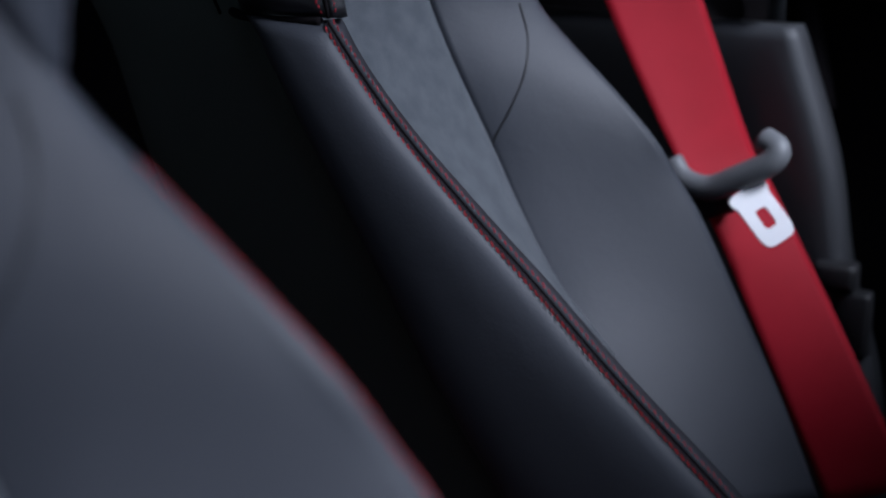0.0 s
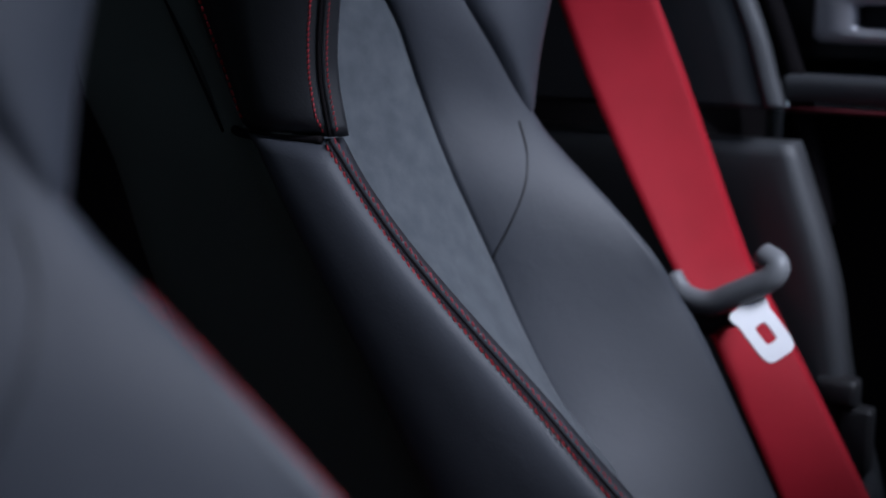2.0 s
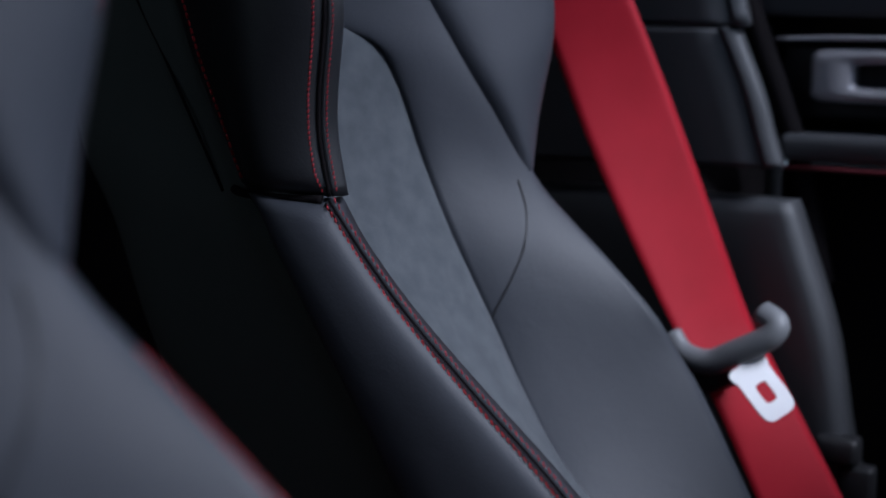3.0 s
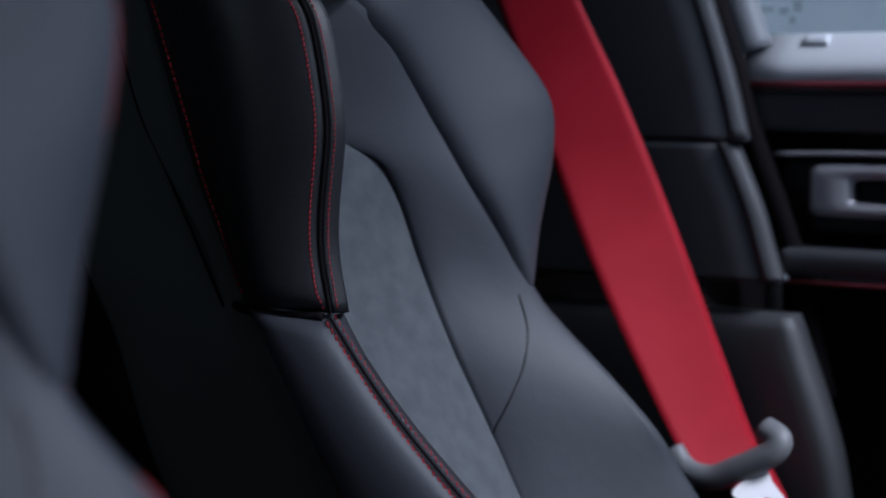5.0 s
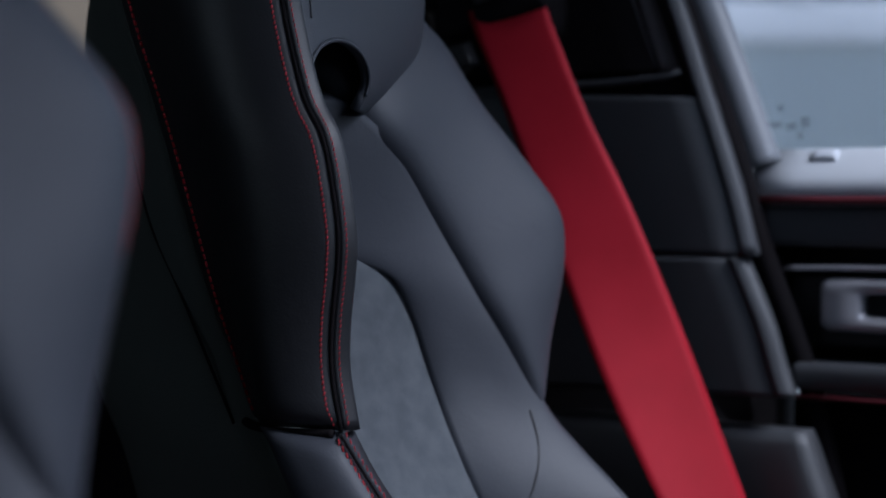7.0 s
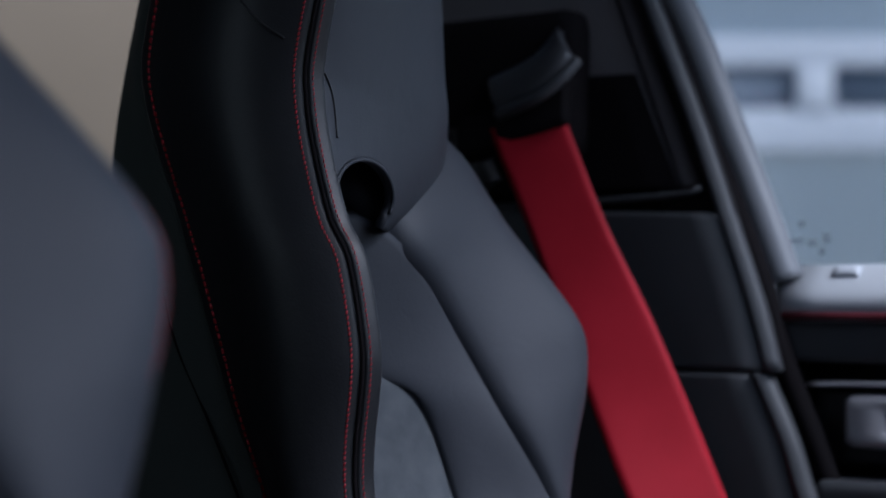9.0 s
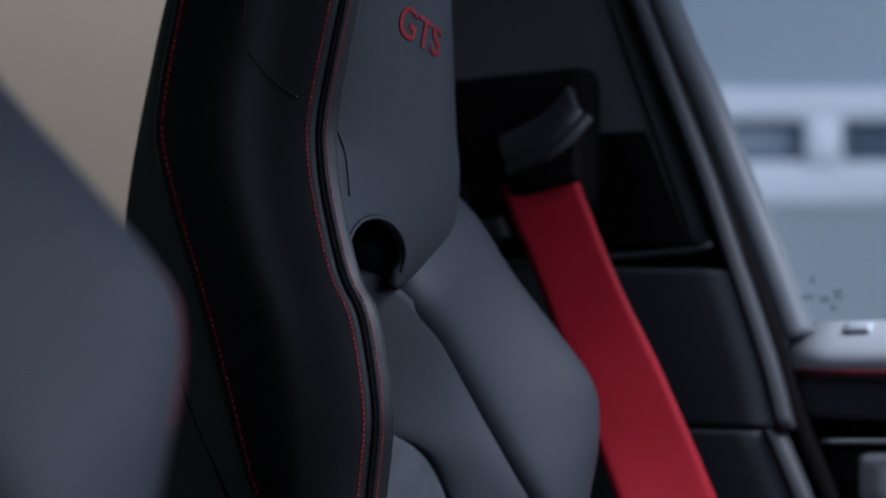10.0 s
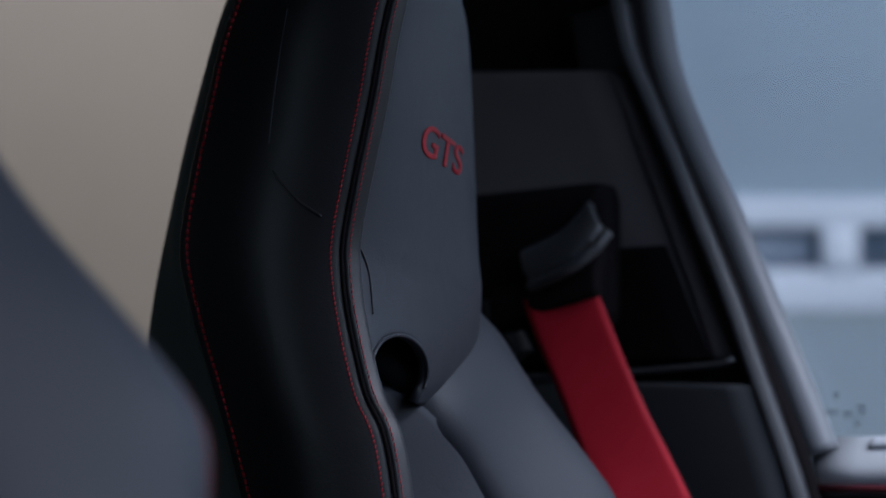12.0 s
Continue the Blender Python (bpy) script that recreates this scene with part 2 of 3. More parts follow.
def cling(grid, normals, places, lift, a=0, b=2):
    """Moves places onto a padded surface, keeping two of their coordinates as far as they can be kept."""
    r, c, out = len(grid) - 1, len(grid[0]) - 1, []
    for place in places:
        u, v = place[a], place[b]
        best = min(((i, j) for i in range(r + 1) for j in range(c + 1)), key=lambda q: (grid[q[0]][q[1]][a] - u) ** 2 + (grid[q[0]][q[1]][b] - v) ** 2)
        spots = [((best[0] + d / 8) / r, (best[1] + e / 8) / c) for d in range(-8, 9) for e in range(-8, 9)]
        spots = [(t, w) for t, w in spots if 0 <= t <= 1 and 0 <= w <= 1]
        out.append(min(on_grid(grid, spots, lift, normals), key=lambda q: (q[a] - u) ** 2 + (q[b] - v) ** 2))
    return out


def arched(grid, normals, y0, z0, ry, rz):
    """The part of a padded surface above an oval opening."""
    r = len(grid) - 1

    def rho(p):
        return math.hypot((p.y - y0) / ry, (p.z - z0) / rz)

    columns = []
    for j in range(len(grid[0])):
        line = [row[j] for row in grid]
        inside = [i for i, p in enumerate(line) if rho(p) < 1]
        start, end = 0.0, float(r)
        if inside and inside[0]:
            i = inside[0]
            end = i - 1 + (rho(line[i - 1]) - 1) / max(rho(line[i - 1]) - rho(line[i]), 1e-9)
        col = []
        for i in range(r + 1):
            s = start + (end - start) * i / r
            k = min(int(s), r - 1)
            col.append((line[k].lerp(line[k + 1], s - k), normals[k][j]))
        columns.append(col)
    return [[c[i][0] for c in columns] for i in range(r + 1)], [[c[i][1] for c in columns] for i in range(r + 1)]


# ================= the seats =================
# Seams of the seat, from the top down, in the car's axes.
RIDGE_UP = [(0.010, 0.012, 0.56), (-0.014, 0.0, 0.471), (-0.029, 0.0, 0.404), (-0.048, 0.0, 0.323), (-0.049, 0.0, 0.292),
            (-0.043, 0.0, 0.258), (-0.030, 0.0, 0.214), (-0.016, 0.0, 0.189), (-0.007, 0.0, 0.149), (-0.004, 0.0, 0.117),
            (-0.009, 0.0, 0.070), (-0.009, 0.0, 0.040), (-0.002, 0.0, 0.004)]
RIDGE_LOW = [(-0.002, 0.0, 0.002), (0.024, 0.0, -0.031), (0.055, 0.0, -0.065), (0.099, 0.0, -0.106), (0.147, 0.0, -0.148),
             (0.198, 0.0, -0.195), (0.274, 0.0, -0.259), (0.330, 0.0, -0.31)]
STITCH = [(-0.140, 0.035, 0.57), (-0.178, 0.03, 0.488), (-0.194, 0.03, 0.438), (-0.211, 0.03, 0.372), (-0.218, 0.03, 0.330), (-0.214, 0.03, 0.304),
          (-0.199, 0.03, 0.262), (-0.180, 0.03, 0.217), (-0.161, 0.03, 0.164), (-0.134, 0.03, 0.091), (-0.110, 0.03, 0.041), (-0.091, 0.03, -0.003)]
CREASE_UP = [(-0.215, 0.04, 0.190), (-0.194, 0.035, 0.132), (-0.163, 0.035, 0.082), (-0.105, 0.030, -0.002)]
CREASE_LOW = [(-0.066, 0.0, 0.002), (-0.052, -0.006, -0.009), (-0.036, -0.008, -0.033), (0.012, -0.008, -0.113), (0.077, -0.008, -0.219), (0.125, -0.008, -0.286), (0.17, -0.008, -0.35)]
BACK_EDGE = [(-0.175, 0.10, 0.60), (-0.212, 0.09, 0.535), (-0.249, 0.09, 0.438), (-0.267, 0.09, 0.375), (-0.287, 0.09, 0.313), (-0.298, 0.09, 0.259),
             (-0.304, 0.09, 0.180), (-0.304, 0.09, 0.100), (-0.296, 0.09, 0.021), (-0.264, 0.09, -0.041), (-0.226, 0.09, -0.140), (-0.15, 0.09, -0.26), (-0.08, 0.09, -0.38)]
INSERT_R = [(-0.087, 0.13, 0.105), (-0.076, 0.15, 0.105), (-0.067, 0.165, 0.090), (-0.059, 0.18, 0.060), (-0.048, 0.19, 0.013),
            (-0.022, 0.19, -0.046), (0.007, 0.2, -0.117), (0.033, 0.2, -0.170), (0.065, 0.2, -0.223), (0.11, 0.2, -0.27)]
INSERT_L = [(-0.125, 0.06, 0.125), (-0.118, 0.06, 0.09), (-0.105, 0.06, 0.05), (-0.060, 0.06, -0.04), (0.020, 0.05, -0.12), (0.095, 0.05, -0.18), (0.16, 0.05, -0.24)]
GROOVE = [(-0.087, 0.1, 0.222), (-0.076, 0.12, 0.218), (-0.064, 0.148, 0.198), (-0.056, 0.175, 0.169), (-0.048, 0.195, 0.139), (-0.037, 0.210, 0.109),
          (-0.020, 0.225, 0.072), (-0.003, 0.242, 0.035), (0.015, 0.263, -0.014)]
WING_R = [(-0.087, 0.24, 0.288), (-0.075, 0.252, 0.270), (-0.052, 0.27, 0.225), (-0.021, 0.29, 0.180), (-0.001, 0.303, 0.148), (0.005, 0.307, 0.126),
          (0.006, 0.300, 0.091), (0.000, 0.285, 0.042), (0.001, 0.272, 0.005), (0.006, 0.268, -0.012)]
BOLSTER_R = [(0.036, 0.270, -0.040), (0.073, 0.275, -0.076), (0.106, 0.285, -0.115), (0.120, 0.295, -0.143), (0.140, 0.302, -0.177),
             (0.178, 0.31, -0.255), (0.214, 0.31, -0.325), (0.246, 0.31, -0.396)]
HEAD_R = [(-0.092, 0.19, 0.58), (-0.088, 0.2, 0.541), (-0.082, 0.21, 0.505), (-0.076, 0.21, 0.424), (-0.071, 0.21, 0.333), (-0.068, 0.21, 0.301),
          (-0.071, 0.207, 0.262), (-0.079, 0.190, 0.232), (-0.088, 0.156, 0.217)]


def lettering(text, width, material, parent, place, across, up, label, cloud):
    """Raised embroidered letters, sewn flat on a surface."""
    cu = bpy.data.curves.new("lettering", "FONT")
    cu.body, cu.size, cu.shear, cu.extrude, cu.bevel_depth, cu.bevel_resolution, cu.offset = text, 1.0, 0.15, 0.02, 0.02, 1, -0.010
    tmp = new("lettering", cu)
    bpy.context.view_layer.update()
    me = bpy.data.meshes.new_from_object(tmp.evaluated_get(bpy.context.evaluated_depsgraph_get()))
    bpy.data.objects.remove(tmp)
    xs, ys = [v.co.x for v in me.vertices], [v.co.y for v in me.vertices]
    cx, cy, k = (min(xs) + max(xs)) / 2, (min(ys) + max(ys)) / 2, width / (max(xs) - min(xs))
    a, u = Vector(across).normalized(), Vector(up).normalized()
    n = a.cross(u).normalized()
    u = n.cross(a)
    for v in me.vertices:
        rise = v.co.z * k * 0.3 + 0.0006
        p = Vector(place) + a * (v.co.x - cx) * k + u * (v.co.y - cy) * k * 0.66
        d = (cloud[:, 1] - p.y) ** 2 + (cloud[:, 2] - p.z) ** 2
        near = np.argsort(d)[:4]
        wgt = 1 / (d[near] + 1e-9)
        p.x = float((cloud[near, 0] * wgt).sum() / wgt.sum())
        v.co = p + n * rise
    me.materials.append(material)
    ob = new("embroidery", me)
    ob.parent = parent
    tagged(ob, label)
    return ob


def make_seat():
    seat = thing("sports_seat", "black leather sports seat with grey suede insert and red double stitching", "car seat", "front seats")
    side, front = (0, -1, 0), (1, -0.25, 0.25)
    shell_front = shifted(STITCH[:11], 0.004, 0.008) + [(-0.070, 0.022, -0.014), (-0.034, 0.010, -0.040)] + shifted(CREASE_LOW[3:], 0.006, 0.012)
    g, n = pad_grid(BACK_EDGE, shell_front, side, 0.012, 60, 20)
    part("shell", solid(g, n, 0.03), SHELL, seat, "matt black-green leather seat shell")
    part("shell_seam", tube(cling(g, n, CREASE_UP, 0.0), 0.0012, 60, 6), BLACK, seat)
    g, n = pad_grid(STITCH, RIDGE_UP, side, 0.026, 80, 44, 0, (0, 0.03))
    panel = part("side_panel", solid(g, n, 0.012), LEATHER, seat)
    part("red_stitching", stitches(on_grid(g, [(0.10 + 0.018 * k, 0.075 + 0.0008 * k) for k in range(50)], 0.0006, n), 0.0054, 0.0013), THREAD, panel, "red stitching")
    part("red_stitching", stitches(on_grid(g, [(0.01 + 0.0197 * k, 0.974) for k in range(51)], 0.0003, n), 0.0034, 0.0007, (0.56, -0.83, 0), 0.3), THREAD, panel, "red stitching")
    part("side_seam", tube(cling(g, n, [(-0.088, 0.0, 0.475), (-0.094, 0.0, 0.44), (-0.098, 0.0, 0.41), (-0.100, 0.0, 0.383)], 0.0), 0.0008, 24, 6), LEATHER_LIT, panel)
    part("side_seam", tube(cling(g, n, [(-0.096, 0.0, 0.363), (-0.086, 0.0, 0.352), (-0.074, 0.0, 0.340), (-0.060, 0.0, 0.330)], 0.0), 0.0012, 24, 6), PIPING, panel)
    # Lighter leather copy here puts the light on the bolster into its colour.
    part("lower_bolster", pad(CREASE_LOW, RIDGE_LOW, (0.3, -1, 0.5), 0.016, 0.016, 44, 16, 2.6, (0.03, 0)), LEATHER_LIT, seat)
    part("bolster_joint", tube([(-0.094, 0.022, 0.0), (-0.075, 0.008, 0.000), (-0.04, -0.004, 0.001), (-0.006, -0.002, 0.002)], 0.0030, 30, 8), BLACK, seat)
    part("core", pad(shifted(RIDGE_UP[1:] + RIDGE_LOW[2:], -0.085, 0.085), [(-0.17, 0.20, 0.53), (-0.16, 0.20, 0.3), (-0.13, 0.24, 0.1), (-0.09, 0.25, -0.05), (0.02, 0.26, -0.2), (0.14, 0.26, -0.36)], front, 0.0, 0.06, 30, 6), PIPING, seat)
    part("suede_insert", pad(INSERT_L, shifted(INSERT_R, -0.006, 0.012), front, 0.010, 0.02, 40, 16), SUEDE, seat, "grey suede centre panel")
    roll_left = [(-0.13, 0.06, 0.205), (-0.126, 0.06, 0.16), (-0.116, 0.08, 0.125), (-0.100, 0.11, 0.108), (-0.085, 0.135, 0.103), (-0.074, 0.152, 0.098)] + INSERT_R[2:] + [(0.2, 0.2, -0.37)]
    g, n = pad_grid(roll_left, GROOVE + BOLSTER_R, front, 0.004, 72, 18, 2.4)
    g = eased(g, 14)
    bolster = part("inner_bolster", solid(g, n, 0.012), LEATHER_LIT, seat)
    seam = [(0.008, 0.265, -0.013), (0.017, 0.262, -0.037), (0.021, 0.25, -0.062), (0.017, 0.235, -0.087), (0.010, 0.22, -0.107), (0.005, 0.205, -0.12)]
    part("bolster_seam", tube(cling(g, n, seam, -0.0002), 0.0011, 50, 6), LEATHER, bolster)
    part("wing", pad([(-0.104, 0.112, 0.258), (-0.086, 0.130, 0.228)] + shifted(GROOVE[2:], -0.004, -0.006), [(-0.115, 0.215, 0.330)] + WING_R, front, 0.015, 0.03, 50, 16, 3.0, (0, 0.3)), LEATHER_LIT, seat)
    inner = shifted(RIDGE_UP[:6] + [(-0.030, 0.0, 0.212)], -0.004, 0.018)
    g, n = pad_grid(inner, HEAD_R, front, 0.010, 84, 56, 3.0)
    ga, na = arched(g, n, 0.066, 0.2285, 0.047, 0.028)
    head = part("headrest", solid(ga, na, 0.007), LEATHER_LIT, seat)
    rim = [row for row, base in zip(ga[-1], g[-1]) if (row - base).length > 0.004]
    part("opening_rim", tube(rim, 0.0015, 60, 8), LEATHER_LIT, head)
    # Thin cord added to draw the highlight on the lobe's edge.
    part("edge_highlight", tube(shifted(HEAD_R[4:], 0.001, -0.001), 0.0012, 40, 6), LEATHER_LIT, head)
    seam = [(-0.045, 0.008, 0.324)] + cling(g, n, [(0, 0.019, 0.315), (0, 0.0235, 0.310), (0, 0.029, 0.299), (0, 0.031, 0.289), (0, 0.031, 0.277), (0, 0.030, 0.268)], 0.0004, 1, 2)
    part("headrest_seam", tube(seam, 0.0008, 40, 6), PIPING, head)
    a = on_grid(g, [(0.42, 0.45), (0.42, 0.80)])
    mid = on_grid(g, [(0.472, 0.515)], 0.0003, n)[0]
    lettering("GTS", 0.086, THREAD, head, mid, (a[1] - a[0]) + Vector((0, 0, -0.004)), (0, 0.02, 1), "red embroidered letters on the headrest", np.array([tuple(p) for row in g for p in row]))
    fold, low_fold = (0.83, 0.56, 0.0), (0.60, 0.40, 0.69)
    part("piping", tube(along(RIDGE_UP, fold, 0.0004, 0.0008), 0.0013, 90, 8), BLACK, seat)
    g, n = pad_grid(along(RIDGE_UP, fold, 0.0012, 0.0), along(RIDGE_UP, fold, 0.0125, -0.006), (0.9, -0.5, 0), 0.0026, 80, 12, 3.0)
    part("inner_lip", solid(g, n, 0.006), LEATHER, seat)
    part("red_stitching", stitches(on_grid(g, [(0.01 + 0.0197 * k, 0.27) for k in range(51)], 0.0002, n), 0.0034, 0.0005, (0.56, -0.83, 0), 0.3), THREAD, seat, "red stitching")
    # The lower lips carry the seam's highlight in their lighter leather.
    part("outer_lip", tube(along(RIDGE_LOW, low_fold, -0.0016, 0.0030), 0.0017, 90, 12), LEATHER_LIT, seat)
    part("inner_lip", tube(along(RIDGE_LOW, low_fold, 0.0016, 0.0030), 0.0016, 90, 12), LEATHER_LIT, seat)
    part("piping", tube(along(RIDGE_LOW, low_fold, 0, 0.0040), 0.0011, 90, 8), BLACK, seat)
    part("inner_band", pad(along(RIDGE_UP, fold, 0.0115, -0.005), shifted(RIDGE_UP, -0.022, 0.034), front, 0.002, 0.006, 60, 6, 2.0), LEATHER, seat)
    part("red_stitching", stitches(along(RIDGE_LOW, (0.60, 0.40, 0.69), -0.0032, 0.0054), 0.0050, 0.00062, (0.56, -0.83, 0), 0.3), THREAD, seat, "red stitching")
    part("red_stitching", stitches(along(RIDGE_LOW, (0.60, 0.40, 0.69), 0.0034, 0.0046), 0.0050, 0.00045, (0.56, -0.83, 0), 0.3), THREAD, seat, "red stitching")
    part("edge_stitching", tube(shifted(WING_R[3:], -0.003, 0.003), 0.0006, 60, 6), THREAD, seat, "red edge stitching")
    part("edge_stitching", tube(shifted(BOLSTER_R, -0.003, 0.003), 0.0005, 60, 6), THREAD, seat, "red edge stitching")
    return seat


far_seat = make_seat()
near_seat = copy_thing(far_seat, CAR @ pose(0.1377, -0.655, 0.0526, -0.85, -3.71, -0.79))
tagged(near_seat, "black leather sports seat set further forward and higher")

# ================= seat belt =================
BELT_L = [(-0.129, 0.395, 0.333), (-0.119, 0.375, 0.304), (-0.081, 0.372, 0.221), (-0.022, 0.365, 0.082), (0.022, 0.36, -0.012), (0.084, 0.36, -0.128), (0.124, 0.362, -0.192), (0.167, 0.364, -0.278), (0.206, 0.366, -0.362), (0.239, 0.368, -0.429)]
BELT_R = [(-0.072, 0.405, 0.351), (-0.053, 0.388, 0.319), (-0.014, 0.388, 0.227), (0.028, 0.395, 0.14), (0.075, 0.412, 0.019), (0.133, 0.425, -0.135), (0.155, 0.425, -0.172), (0.195, 0.415, -0.232), (0.241, 0.405, -0.305), (0.303, 0.39, -0.406)]
belt = thing("seat_belt", "red woven seat belt with grey guide and steel tongue", "seat belt")
part("webbing", pad(BELT_L, BELT_R, (0, -1, 0), 0.0008, 0.0016, 60, 10), WEBBING, belt, "red woven webbing")


def bar(points, w, h, n=40):
    """A flat rounded bar along a line, for moulded brackets."""
    return tube(points, w, n, 14, h)


guide = part("guide", bar([(0.090, 0.362, -0.151), (0.104, 0.357, -0.164), (0.127, 0.355, -0.167), (0.148, 0.355, -0.157), (0.166, 0.356, -0.147), (0.177, 0.358, -0.139), (0.179, 0.362, -0.130), (0.165, 0.368, -0.124)], 0.0108, 0.85), GREY_PLASTIC, belt, "grey plastic guide")
part("guide_back", bar([(0.091, 0.368, -0.162), (0.096, 0.366, -0.178), (0.112, 0.366, -0.187), (0.140, 0.368, -0.176)], 0.013, 0.7), PLASTIC, guide, "black lower half of the guide")


def tongue_plate():
    """A flat steel tongue, waisted at the top and rounded at the tip, with a slot."""
    top, tip = Vector((0.157, 0.352, -0.163)), Vector((0.193, 0.346, -0.200))
    d = (tip - top).normalized()
    n0 = Vector((0.35, -0.75, 0.5)).normalized()
    w = d.cross(n0).normalized()
    length = (tip - top).length
    outline, slot, steps = [], [], 40
    for k in range(steps):
        a = 2 * math.pi * k / steps
        c, s = math.cos(a), math.sin(a)
        e = (abs(c) ** 5 + abs(s) ** 5) ** (-1 / 5)
        y = s * e
        half = 0.0150 + 0.013 * max(0.0, -y - 0.5)
        outline.append(top + d * (length * (0.5 + 0.5 * y)) + w * (half * c * e))
        slot.append(top + d * (length * (0.56 + 0.17 * y)) + w * (0.0052 * c * e))
    verts, faces, t = [], [], 0.0028
    for ring, off in ((outline, 0.0), (slot, 0.0), (slot, -t), (outline, -t)):
        verts += [p + n0 * off for p in ring]
    for q in range(4):
        for k in range(steps):
            a0, a1 = q * steps + k, q * steps + (k + 1) % steps
            b0, b1 = ((q + 1) % 4) * steps + k, ((q + 1) % 4) * steps + (k + 1) % steps
            faces.append((a0, a1, b1, b0))
    return verts, faces


part("tongue", tongue_plate(), CHROME, belt, "bright steel tongue", smooth=False)

# ================= pillar, door and shell of the car =================
PILLAR_R = [(-0.049, 0.44, 0.604), (-0.038, 0.44, 0.547), (-0.012, 0.44, 0.483), (0.021, 0.44, 0.399), (0.053, 0.44, 0.316), (0.080, 0.44, 0.236), (0.106, 0.44, 0.158), (0.121, 0.44, 0.101)]
PILLAR_MID = [(0.111, 0.44, 0.099), (0.134, 0.44, 0.046), (0.146, 0.44, 0.008), (0.154, 0.44, -0.016)]
PILLAR_LOW = [(0.160, 0.44, -0.046), (0.169, 0.44, -0.068), (0.200, 0.44, -0.157), (0.219, 0.44, -0.252), (0.25, 0.44, -0.351), (0.27, 0.44, -0.5)]
pillar = thing("pillar_trim", "dark grey plastic side trim behind the door opening", "pillar trim", kind="structure")
part("rear_panel", pad([(-0.36, 0.475, 0.575), (-0.36, 0.475, 0.42), (-0.33, 0.475, 0.27)], [(-0.071, 0.455, 0.535), (-0.038, 0.455, 0.435), (-0.008, 0.455, 0.353), (0.024, 0.455, 0.262)], (0, -1, 0), 0.003, 0.02, 30, 8), LIT_TRIM_CLOTH, pillar, "dark grey cloth-covered panel, lightened for the light on it")
part("rib", pad(shifted([(-0.072, 0.452, 0.530), (-0.038, 0.452, 0.435), (-0.008, 0.452, 0.353), (0.024, 0.452, 0.262)], 0.005), shifted([(-0.062, 0.460, 0.527), (-0.027, 0.460, 0.435), (0.003, 0.460, 0.353), (0.035, 0.460, 0.262)], 0.007), (0.6, -0.8, 0), 0.002, 0.012, 40, 8, 2.0), LIT_TRIM_CLOTH, pillar, "rounded edge of the cloth panel, lightened for the light on it")
part("edge_back", pad(shifted(PILLAR_R[:7], -0.075, 0.040), shifted(PILLAR_R[:7], -0.010, 0.024), (0, -1, 0), 0.0, 0.012, 40, 6), PLASTIC, pillar)
part("edge_strip", pad(shifted(PILLAR_R, -0.013, -0.002), shifted(PILLAR_R, 0.0, 0.005), (0.6, -0.8, 0), 0.003, 0.02, 50, 10, 2.0), TRIM, pillar, "rounded front edge of the pillar")
part("middle_panel", pad([(-0.33, 0.47, 0.255), (-0.28, 0.47, 0.1)], shifted(PILLAR_R[5:], -0.008, -0.001), (0, -1, 0), 0.003, 0.03, 24, 12, 8.0), TRIM, pillar)
part("shelf_panel", pad([(-0.32, 0.466, 0.372), (-0.30, 0.466, 0.260)], [(-0.016, 0.448, 0.364), (0.024, 0.448, 0.260)], (0, -1, 0), 0.003, 0.012, 24, 12, 8.0, (0.08, 0)), BLACK, pillar, "black recessed panel")
part("ledge", tube([(-0.30, 0.455, 0.248), (-0.08, 0.448, 0.250), (0.03, 0.442, 0.254), (0.052, 0.440, 0.259)], 0.0030, 30, 8), TRIM, pillar)
part("lower_panel", pad([(-0.30, 0.47, 0.097), (-0.27, 0.47, -0.03)], shifted(PILLAR_MID, -0.008, -0.001), (0, -1, 0), 0.003, 0.03, 24, 12, 8.0), TRIM, pillar)
part("edge_strip", pad(shifted(PILLAR_MID, -0.015, -0.002), shifted(PILLAR_MID, 0.0, 0.006), (0.6, -0.8, 0), 0.004, 0.02, 30, 10, 2.0), TRIM, pillar)
part("sill_panel", pad([(-0.10, 0.462, -0.050), (-0.06, 0.462, -0.16), (-0.02, 0.462, -0.5)], PILLAR_LOW, (0.2, -1, 0.1), 0.006, 0.03, 40, 24, 8.0, (0.14, 0)), TRIM, pillar)

outlet = thing("belt_outlet", "black plastic belt outlet with a satin curved lip", "belt outlet")
part("lip", pad([(-0.134, 0.400, 0.362), (-0.094, 0.397, 0.376), (-0.075, 0.397, 0.390), (-0.066, 0.400, 0.402)], [(-0.117, 0.380, 0.331), (-0.075, 0.374, 0.343), (-0.054, 0.376, 0.358), (-0.045, 0.382, 0.373)], (0.4, -1, 0.5), 0.007, 0.010, 30, 14, 2.0), DARK_SATIN, outlet, "dark satin curved lip")
part("lip_edge", tube([(-0.116, 0.380, 0.325), (-0.072, 0.371, 0.337), (-0.049, 0.373, 0.353), (-0.038, 0.381, 0.369)], 0.0052, 40, 10), DARK_SATIN, outlet, "dark satin lower rim")
part("mouth", pad([(-0.160, 0.390, 0.326), (-0.078, 0.384, 0.341), (-0.052, 0.386, 0.358)], [(-0.156, 0.378, 0.290), (-0.087, 0.376, 0.305), (-0.050, 0.378, 0.316)], (0, -1, 0), 0.003, 0.02, 24, 10, 2.4), BLACK, outlet)
part("housing", box(-0.24, -0.058, 0.415, 0.46, 0.29, 0.425, 0.018), BLACK, outlet)
